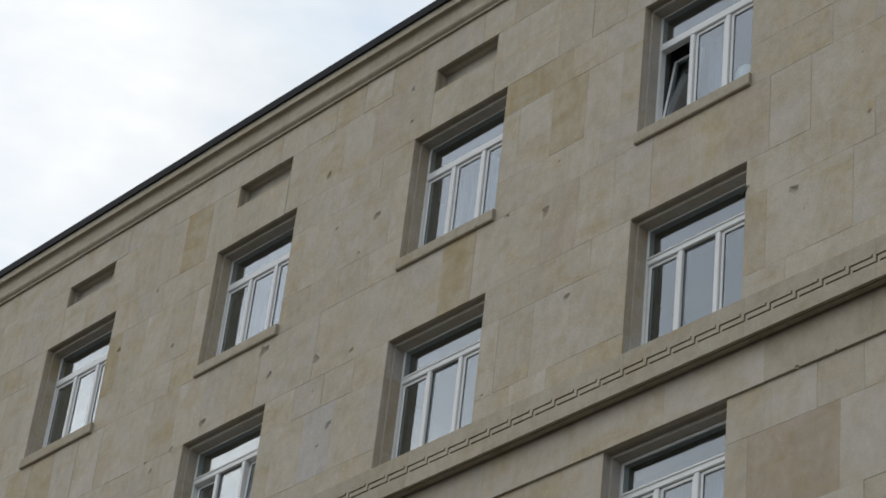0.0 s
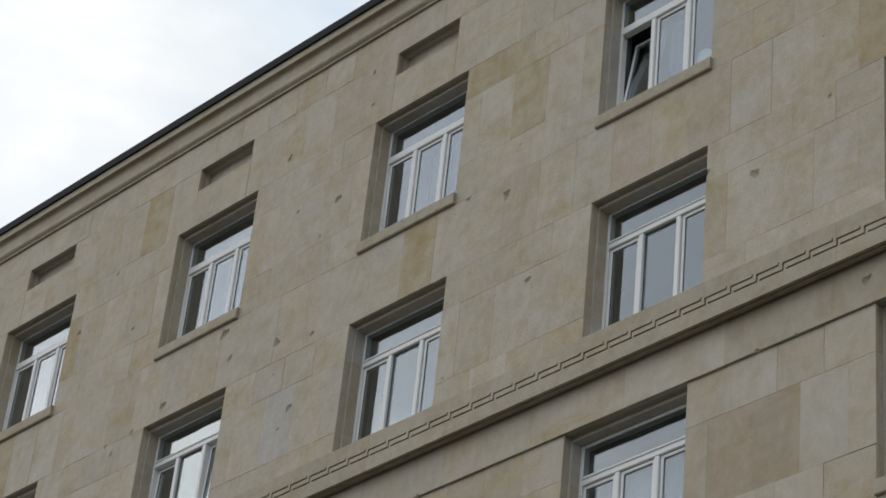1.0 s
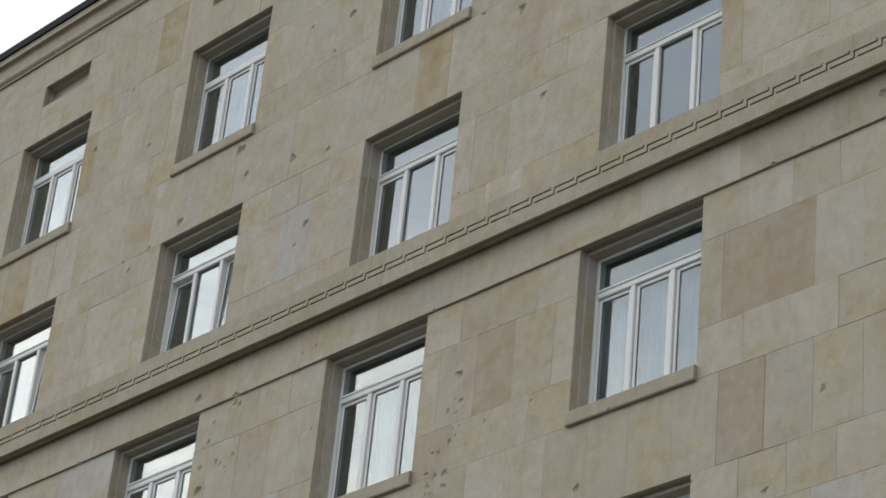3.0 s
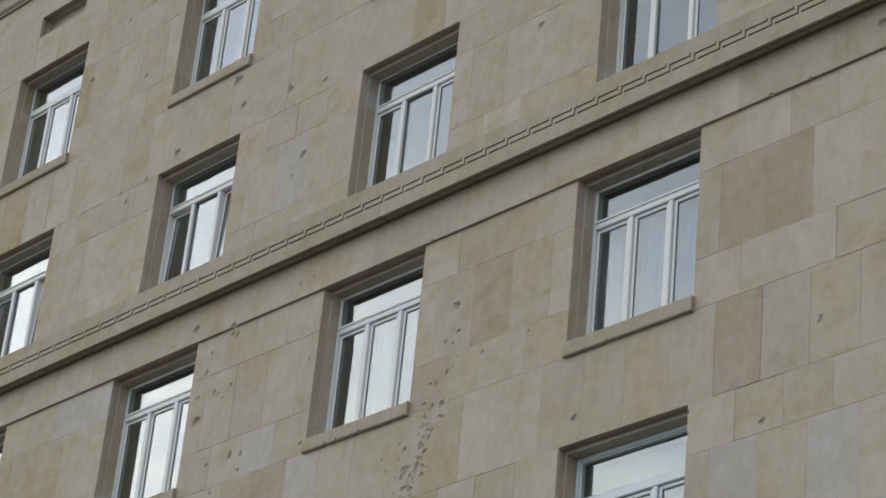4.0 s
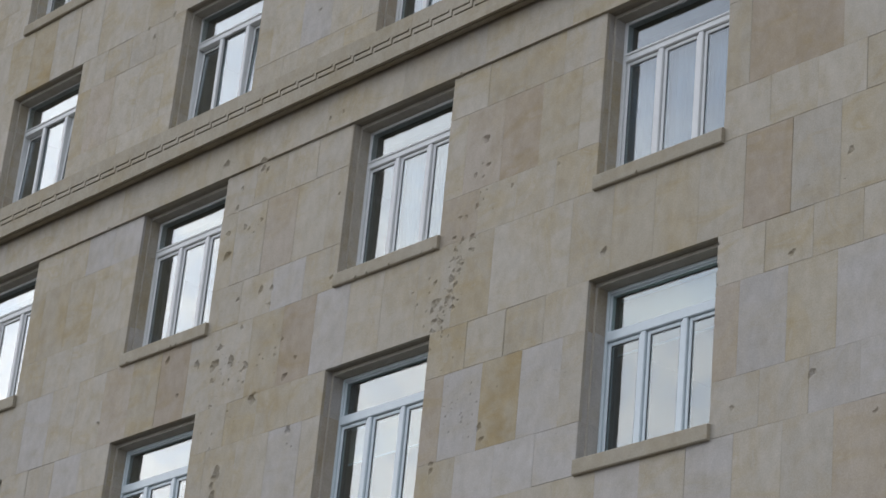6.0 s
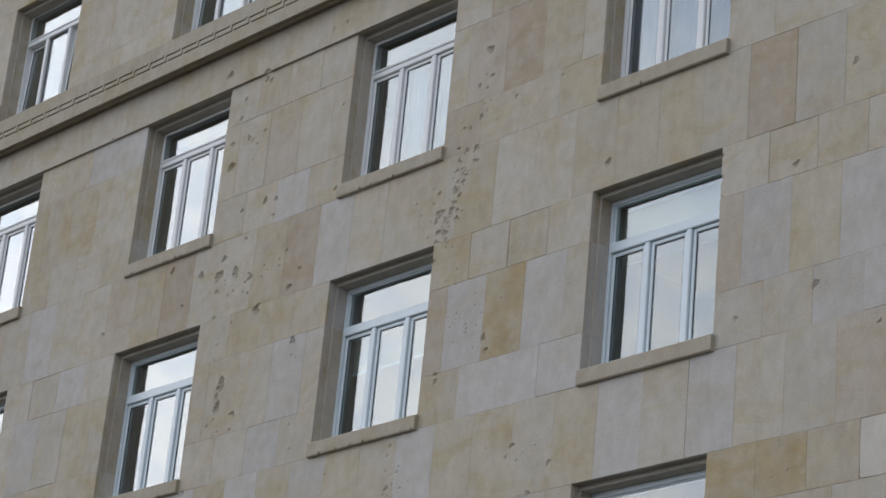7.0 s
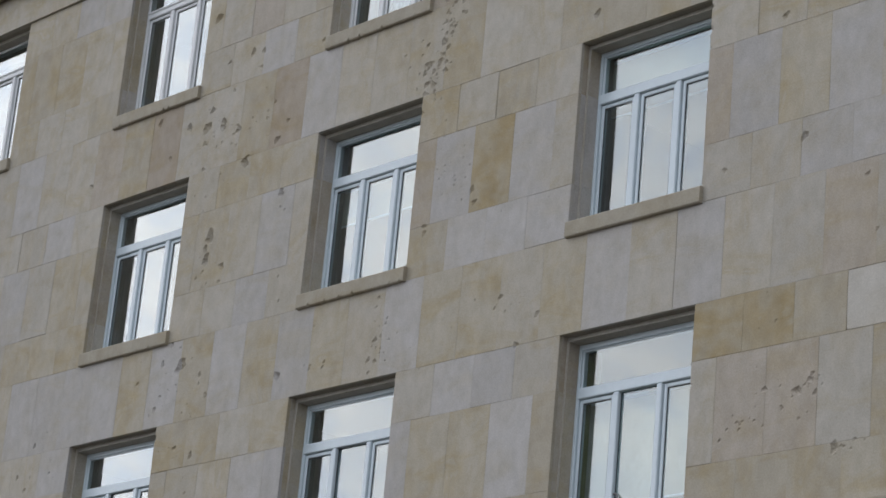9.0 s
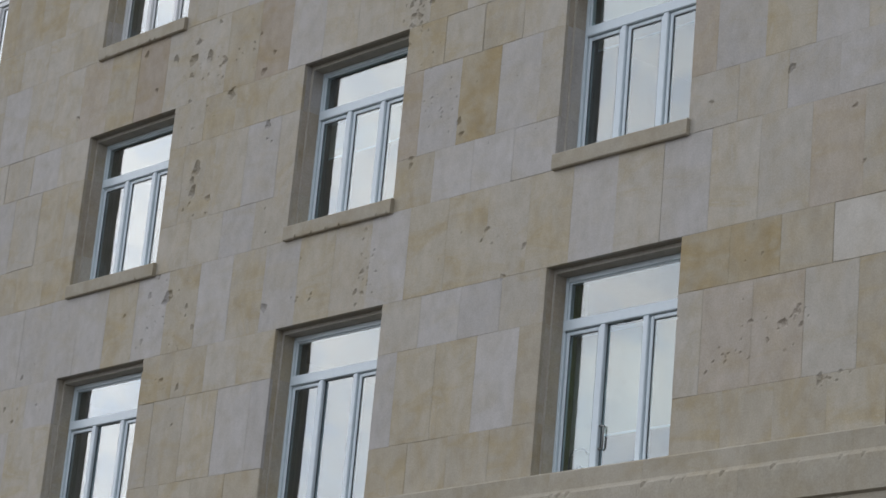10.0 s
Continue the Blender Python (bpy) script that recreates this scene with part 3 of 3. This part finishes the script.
def lower_band():
    top = tagged(new("sill_band"), "worn sandstone sill band with a chipped fillet", "string course", kind="structure")
    x = 15.37 - 1.2036 * 20
    while x < X1:
        bm = bmesh.new()
        worn_bar(bm, [(0.40, 6.2), (-0.12, 6.2), (-0.12, 6.44), (-0.16, 6.46), (-0.16, 6.73), (-0.16, 6.775), (-0.135, 6.80), (-0.112, 6.805), (-0.10, 6.83), (-0.10, 7.005), (-0.085, 7.02), (0.40, 7.03)], (5, 6), x + 0.001, x + 1.2026, 0.02, 0.0025, 0.06, 0.03, int(x * 100))
        part("band_block", bm, M_TRIM, top)
        x += 1.2036
    bm = bmesh.new()
    box(bm, X0, X1, 0.02, 0.45, 0.0, 6.2)
    tagged(part("wall_base", bm, M_BODY), "plain sandstone ground floor wall", "wall", kind="structure")


lower_band()


# ---- windows ----
def window(n, col, k, fixed_middle=False, ajar=()):
    s = STOREYS[n]
    y0 = s["y"] + s["deep"]
    xa, xb = COLS[col] + STEP, COLS[col] + WIDE - STEP
    zb, zt = s["low"], s["top"] - HEAD_STEP
    win = tagged(new("window_%d" % k), "white painted three-light window with a casement tilted open" if ajar else "white painted three-light window with a transom", "window", kind="structure")
    tz = s["top"] - s["bar"]
    paint = M_WHITE if n > 2 else M_FRAME
    ajar = dict(ajar)
    fw, head = 0.05 if n == 3 else 0.04, {5: 0.024, 4: 0.027, 3: 0.044, 2: 0.047, 1: 0.058}[n]
    bm = bmesh.new()
    for a, b, c, d in ((xa, xa + fw, zb, zt), (xb - fw, xb, zb, zt), (xa + fw, xb - fw, zt - head, zt), (xa + fw, xb - fw, zb, zb + 0.06)):
        rounded_box(bm, a, b, y0, y0 + 0.09, c, d, 0.006)
    if n == 3:
        rounded_box(bm, xa + fw, xb - fw, y0 - 0.008, y0 + 0.01, zt - head + 0.002, zt - head + 0.02, 0.005)
    part("window_frame", bm, paint, win)
    bm = bmesh.new()
    rounded_box(bm, xa + fw, xb - fw, y0 - 0.012, y0 + 0.088, tz - 0.055, tz + 0.055, 0.008)
    if n in (4, 3):
        rounded_box(bm, xa + fw, xb - fw, y0 - 0.028, y0 - 0.006, tz + 0.012, tz + 0.036, 0.006)
    part("transom", bm, paint, win)
    m1, m2 = COLS[col] + 0.612 - 1.1 * (s["deep"] - 0.227), COLS[col] + 1.18 - 1.1 * (s["deep"] - 0.227)
    for m in (m1, m2):
        bm = bmesh.new()
        rounded_box(bm, m - 0.035, m + 0.035, y0 - 0.008, y0 + 0.088, zb + 0.06, tz - 0.055, 0.008)
        part("mullion", bm, paint, win)
    lights = [(xa + fw, m1 - 0.035), (m1 + 0.035, m2 - 0.035), (m2 + 0.035, xb - fw)]
    for i, (a, b) in enumerate(lights):
        c, d = zb + 0.06, tz - 0.055
        swing = Matrix.Identity(4)
        if i in ajar:
            swing = Matrix.Translation((0, y0 + 0.03, c)) @ Matrix.Rotation(radians(-ajar[i]), 4, "X") @ Matrix.Translation((0, -y0 - 0.03, -c))
        g = 0.007 if n < 3 else 0.005
        sw = 0.04 if not (fixed_middle and i == 1) else 0.0
        if sw:
            bm = bmesh.new()
            for p in ((a + g, a + g + sw, c + g, d - g), (b - g - sw, b - g, c + g, d - g), (a + g + sw, b - g - sw, d - g - sw, d - g), (a + g + sw, b - g - sw, c + g, c + g + sw)):
                rounded_box(bm, p[0], p[1], y0 + 0.018, y0 + 0.075, p[2], p[3], 0.007)
            bm.transform(swing)
            sash = part("sash", bm, paint, win)
        else:
            sash = win
        bm = bmesh.new()
        box(bm, a + sw, b - sw, y0 + 0.036, y0 + 0.042, c + sw, d - sw)
        bm.transform(swing)
        pane = part("glass_pane", bm, M_GLASS, sash)
        pane.visible_shadow = False
        bm = bmesh.new()
        e = 0.0065 if n < 3 else 0.0045
        for p in ((a + sw + g, a + sw + g + e, c + sw + g, d - sw - g), (b - sw - g - e, b - sw - g, c + sw + g, d - sw - g), (a + sw + g + e, b - sw - g - e, d - sw - g - e, d - sw - g)):
            box(bm, p[0], p[1], y0 + 0.029, y0 + 0.035, p[2], p[3])
        bm.transform(swing)
        part("gasket", bm, M_GASKET, sash)
    # the light over the transom; on the two lower storeys it has a sash of its own
    a, b, c, d, holder = xa + fw, xb - fw, tz + 0.055, zt - head, win
    if n < 3:
        g, sw = 0.005, 0.028
        bm = bmesh.new()
        for p in ((a + g, a + g + sw, c, d - g), (b - g - sw, b - g, c, d - g), (a + g + sw, b - g - sw, d - g - sw * 0.6, d - g)):
            rounded_box(bm, p[0], p[1], y0 + 0.010, y0 + 0.07, p[2], p[3], 0.006)
        holder = part("sash", bm, paint, win)
        a, b, d = a + g + sw, b - g - sw, d - g - sw * 0.6
    bm = bmesh.new()
    front = y0 + (0.018 if n < 3 else 0.007)
    box(bm, a - 0.005, b + 0.005, front, front + 0.006, c - 0.005, d + 0.005)
    pane = part("glass_pane", bm, M_GLASS, holder)
    pane.visible_shadow = False
    if n in (5, 3, 2):
        bm = bmesh.new()
        x0, x1 = COLS[col] + 0.0, COLS[col] + WIDE + 0.022
        y, zt2, zb2 = s["y"], s["low"] + 0.005, s["low"] - 0.165
        b = 0.012
        pts = [(y + s["deep"], zb2), (y - 0.05 + b, zb2), (y - 0.05, zb2 + b), (y - 0.05, zb2 + 0.04), (y - 0.05, zt2 - b), (y - 0.05 + b, zt2), (y + s["deep"], zt2)]
        worn_bar(bm, pts, (1, 2), x0, x1, 0.015, 0.0012, 0.045 if (n, col) in ((3, 2), (2, 2), (3, 1)) else 0.008, 0.020, 10 * n + col)
        part("window_sill", bm, M_TRIM, win, "projecting sandstone sill")


AJAR = {(5, 3): {0: 9}, (4, 1): {0: 2.0, 2: 2.0}, (4, 0): {0: 2.0, 2: 2.0}}   # casements tilted inwards, in degrees
k = 0
for n in (5, 4, 3, 2, 1):
    for col in range(5):
        k += 1
        window(n, col, k, fixed_middle=n in (1, 4), ajar=AJAR.get((n, col), ()))


# ---- rooms behind the windows ----
def rooms():
    for n, s in STOREYS.items():
        yb = s["y"] + THICK
        z0, z1 = s["low"] - 0.85, s["top"] + 0.35
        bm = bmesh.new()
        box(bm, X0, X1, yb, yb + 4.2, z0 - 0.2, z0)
        tagged(part("floor_storey_%d" % n, bm, M_PLASTER), "room floor behind the windows, toned dark for a dim room", "floor", kind="structure")
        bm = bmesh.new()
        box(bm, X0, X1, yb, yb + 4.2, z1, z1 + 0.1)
        tagged(part("ceiling_storey_%d" % n, bm, M_PLASTER), "room ceiling, toned dark for a dim room", "ceiling", kind="structure")
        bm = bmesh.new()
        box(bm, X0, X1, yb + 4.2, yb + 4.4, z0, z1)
        tagged(part("wall_back_storey_%d" % n, bm, M_PLASTER), "plaster wall at the back of the rooms, toned dark", "wall", kind="structure")
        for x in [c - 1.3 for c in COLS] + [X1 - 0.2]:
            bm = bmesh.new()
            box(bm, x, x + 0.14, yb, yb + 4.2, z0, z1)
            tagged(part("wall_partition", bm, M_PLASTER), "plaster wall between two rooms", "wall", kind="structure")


rooms()


M_LAMP = plain_material("white_lamp_shade", (0.82, 0.82, 0.8), 0.6)
M_TUBE = plain_material("grey_metal_tube", (0.20, 0.20, 0.19), 0.4, 0.6)
M_PALE = plain_material("dark_grey_green_lacquer", (0.07, 0.078, 0.068), 0.35)
M_GREEN = plain_material("olive_green_curtain_cloth", (0.13, 0.16, 0.035), 0.9, vary=0.2)


def cloth(name, label, n, col, x0, x1, z0, z1, depth, material, folds, category):
    """Cloth with upright folds behind the window of storey n; x from the opening's left edge."""
    s = STOREYS[n]
    yy = s["y"] + s["deep"] + depth
    bm = bmesh.new()
    count = max(8, int((x1 - x0) / 0.012))
    amp = 0.022 if folds else 0.0
    front, back = [], []
    for i in range(count + 1):
        x = x0 + (x1 - x0) * i / count
        y = yy + amp * math.sin(x * folds) + 0.5 * amp * math.sin(x * folds * 1.73 + col)
        for row, dy in ((front, 0), (back, 0.003)):
            row.append([bm.verts.new((COLS[col] + x, y + dy, z)) for z in (z0, z1)])
    for i in range(count):
        bm.faces.new((front[i][0], front[i + 1][0], front[i + 1][1], front[i][1]))
        bm.faces.new((back[i][0], back[i][1], back[i + 1][1], back[i + 1][0]))
    for e in (0, 1):
        for i in range(count):
            bm.faces.new((front[i][e], back[i][e], back[i + 1][e], front[i + 1][e]))
    bmesh.ops.recalc_face_normals(bm, faces=bm.faces[:])
    for f in bm.faces:
        f.smooth = True
    return tagged(part(name, bm, material), label, category)


def roller_blind(n, col, low, left=STEP + 0.01, right=WIDE - STEP - 0.01, drop=0.0):
    s = STOREYS[n]
    top = tagged(new("roller_blind"), "cream cloth roller blind drawn partly down behind glass", "blind", "roller blinds")
    y = s["y"] + s["deep"] + 0.20
    xa, xb = COLS[col] + left, COLS[col] + right
    bm = bmesh.new()
    box(bm, xa, xb, y, y + 0.003, low, s["top"] - HEAD_STEP - 0.06 - drop)
    part("cloth", bm, M_BLIND, top)
    bm = bmesh.new()
    rounded_box(bm, xa, xb, y - 0.006, y + 0.009, low - 0.022, low, 0.004)
    part("bottom_rail", bm, M_FRAME, top)
    bm = bmesh.new()
    bmesh.ops.create_cone(bm, cap_ends=True, segments=16, radius1=0.03, radius2=0.03, depth=xb - xa, matrix=Matrix.Translation(((xa + xb) / 2, y + 0.025, s["top"] - HEAD_STEP - 0.035 - drop)) @ Matrix.Rotation(radians(90), 4, "Y"))
    part("roller", bm, M_FRAME, top)


roller_blind(2, 3, 11.62)
roller_blind(2, 2, 11.29, drop=0.52)
roller_blind(1, 3, 7.50, 0.46, drop=0.52)
roller_blind(1, 3, 7.07, STEP + 0.01, 0.45, 0.52)
SHEER = "curtain hanging in folds, coloured dim blue as behind glass"
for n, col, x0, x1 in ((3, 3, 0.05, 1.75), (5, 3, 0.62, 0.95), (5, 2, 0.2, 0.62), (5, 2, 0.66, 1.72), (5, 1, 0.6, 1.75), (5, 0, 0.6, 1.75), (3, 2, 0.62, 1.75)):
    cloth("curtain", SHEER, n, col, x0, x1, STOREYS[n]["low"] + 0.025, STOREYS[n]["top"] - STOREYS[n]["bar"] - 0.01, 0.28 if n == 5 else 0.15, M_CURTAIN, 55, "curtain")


def side_curtain():
    bm = bmesh.new()
    ys = np.linspace(STOREYS[1]["deep"] + 0.10, STOREYS[1]["deep"] + 0.30, 40)
    rows = [[bm.verts.new((12.60 + STEP + 0.022 + 0.012 * math.sin(y * 150) + dx, y, z)) for z in (7.05, 9.10)] for dx in (0, 0.003) for y in ys]
    n = len(ys)
    for i in range(n - 1):
        bm.faces.new((rows[i][0], rows[i + 1][0], rows[i + 1][1], rows[i][1]))
        bm.faces.new((rows[n + i][0], rows[n + i][1], rows[n + i + 1][1], rows[n + i + 1][0]))
    tagged(part("curtain", bm, M_GREEN), "olive green curtain gathered at the side of the window", "curtain")


side_curtain()


def board(n, col):
    s = STOREYS[n]
    bm = bmesh.new()
    rounded_box(bm, COLS[col] - 0.05, COLS[col] + WIDE + 0.05, s["y"] + s["deep"] + 0.10, s["y"] + THICK + 0.28, s["low"] - 0.02, s["low"] + 0.02, 0.006)
    tagged(part("window_board", bm, M_FRAME), "white painted window board inside the room", "window board", kind="structure")


for n in STOREYS:
    for col in range(5):
        board(n, col)


def turned(bm, outline, at, seg=24):
    """A solid of revolution from (radius, z) pairs."""
    rings = [[bm.verts.new((at[0] + r * math.cos(2 * math.pi * i / seg), at[1] + r * math.sin(2 * math.pi * i / seg), at[2] + z)) for i in range(seg)] for r, z in outline]
    for a, b in zip(rings, rings[1:]):
        for i in range(seg):
            bm.faces.new((a[i], a[(i + 1) % seg], b[(i + 1) % seg], b[i]))
    bm.faces.new(rings[0][::-1])
    bm.faces.new(rings[-1])
    for f in bm.faces:
        f.smooth = True


def tube(bm, way, r, seg=10):
    rings = []
    for i, p in enumerate(way):
        d = (Vector(way[min(i + 1, len(way) - 1)]) - Vector(way[max(i - 1, 0)])).normalized()
        side = d.cross(Vector((0, 1, 0.01))).normalized()
        up = side.cross(d)
        rings.append([bm.verts.new(Vector(p) + r * (math.cos(2 * math.pi * k / seg) * side + math.sin(2 * math.pi * k / seg) * up)) for k in range(seg)])
    for a, b in zip(rings, rings[1:]):
        for k in range(seg):
            bm.faces.new((a[k], a[(k + 1) % seg], b[(k + 1) % seg], b[k]))
    bm.faces.new(rings[0][::-1])
    bm.faces.new(rings[-1])
    for f in bm.faces:
        f.smooth = True


def table_lamp(x, y, z, label, r=0.15, lift=0.0):
    lamp = tagged(new("table_lamp"), label, "lamp")
    lamp.location = (x, y, z)
    bm = bmesh.new()
    turned(bm, [(0.07, 0.0), (0.07, 0.015), (0.02, 0.03), (0.015, 0.2 + lift)], (0, 0, 0))
    part("foot", bm, M_TUBE, lamp)
    bm = bmesh.new()
    turned(bm, [(r, 0.12), (r * 1.02, 0.14), (r * 0.97, 0.28), (r * 0.85, 0.36), (r * 0.5, 0.41), (0.03, 0.42)], (0, 0, lift))
    part("shade", bm, M_LAMP, lamp)


table_lamp(13.86, BACK + STOREYS[5]["deep"] + 0.24, STOREYS[5]["low"] + 0.02, "white table lamp standing on the window board", 0.13, 0.25)
table_lamp(9.22, BACK + STOREYS[5]["deep"] + 0.18, STOREYS[5]["low"] + 0.02, "small white round lamp on the window board", 0.09)


def desk_lamp():
    lamp = tagged(new("desk_lamp"), "dark grey-green bent-tube desk lamp on the window board", "lamp")
    z = STOREYS[1]["low"] + 0.02
    y = STOREYS[1]["deep"] + 0.155
    bm = bmesh.new()
    turned(bm, [(0.07, 0.0), (0.075, 0.012), (0.03, 0.025)], (12.72, y, z), 20)
    part("foot", bm, M_PALE, lamp)
    bm = bmesh.new()
    arc = [(12.72, y, z + 0.02), (12.71, y, z + 0.18)] + [(12.84 - 0.13 * math.cos(a), y, z + 0.22 + 0.12 * math.sin(a)) for a in np.linspace(0.1, 2.6, 14)]
    tube(bm, arc, 0.011)
    part("arm", bm, M_PALE, lamp)
    bm = bmesh.new()
    turned(bm, [(0.045, 0.0), (0.05, 0.01), (0.035, 0.06), (0.015, 0.08)], (12.86, y, z + 0.09), 18)
    part("shade", bm, M_PALE, lamp)


desk_lamp()


def pull_handle():
    bm = bmesh.new()
    y = STOREYS[1]["deep"] + 0.018
    tube(bm, [(13.212, y, 7.30), (13.262, y, 7.30), (13.277, y, 7.315), (13.277, y, 7.515), (13.262, y, 7.53), (13.212, y, 7.53)], 0.010)
    tube(bm, [(13.212, y, 7.26), (13.212, y, 7.58)], 0.010)
    tagged(part("pull_handle", bm, M_TUBE), "grey bracket-shaped pull handle on the window mullion", "handle")


pull_handle()


def shell():
    bm = bmesh.new()
    box(bm, X0 - 1.0, X1, 4.9, 13.0, 0.0, 23.9)
    tagged(part("wall_rear", bm, M_BODY), "rear part of the sandstone building", "wall", kind="structure")
    bm = bmesh.new()
    box(bm, X0 - 1.0, X0, 0.1, 4.9, 0.0, 23.9)
    tagged(part("wall_west", bm, M_BODY), "side wall of the sandstone building", "wall", kind="structure")
    bm = bmesh.new()
    box(bm, X1 + 0.002, X1 + 0.4, 0.46, 13.0, 0.0, 23.4)
    tagged(part("wall_east", bm, M_BODY), "plain end wall of the sandstone building", "wall", kind="structure")
    bm = bmesh.new()
    box(bm, X0 - 1.0, X1 + 0.4, 0.5, 13.0, 23.95, 24.05)
    tagged(part("roof", bm, M_ROOF), "flat dark metal roof", "roof", kind="structure")
    bm = bmesh.new()
    box(bm, -900, 900, -900, 900, -0.3, 0.0)
    tagged(part("ground", bm, M_GROUND), "grey concrete paving of the street", "ground", kind="structure")


shell()


def line_jambs():
    """The returns of the corner stones along the jambs, outer and inner, course by course."""
    rnd = random.Random(23)
    for n, s in STOREYS.items():
        for x in COLS:
            for za, zb in zip(COURSES[n][1:], COURSES[n]):
                za, zb = max(za, s["low"] + 0.006), min(zb, s["top"])
                if zb - za < 0.05:
                    continue
                tone = STONE[rnd.choice(("mid", "grey", "buff", "pink", "mid", "blue"))]
                for xa, ya, yb, top in ((x, FACE + 0.001, D1 + 0.001, zb), (x + STEP, D1, s["deep"], min(zb, s["top"] - HEAD_STEP))):
                    bm = bmesh.new()
                    box(bm, xa - 0.002, xa + 0.003, s["y"] + ya, s["y"] + yb, za + 0.0015, top - 0.0015)
                    part("jamb_stone", bm, tone, WALLS[n])


line_jambs()
lay_stones()
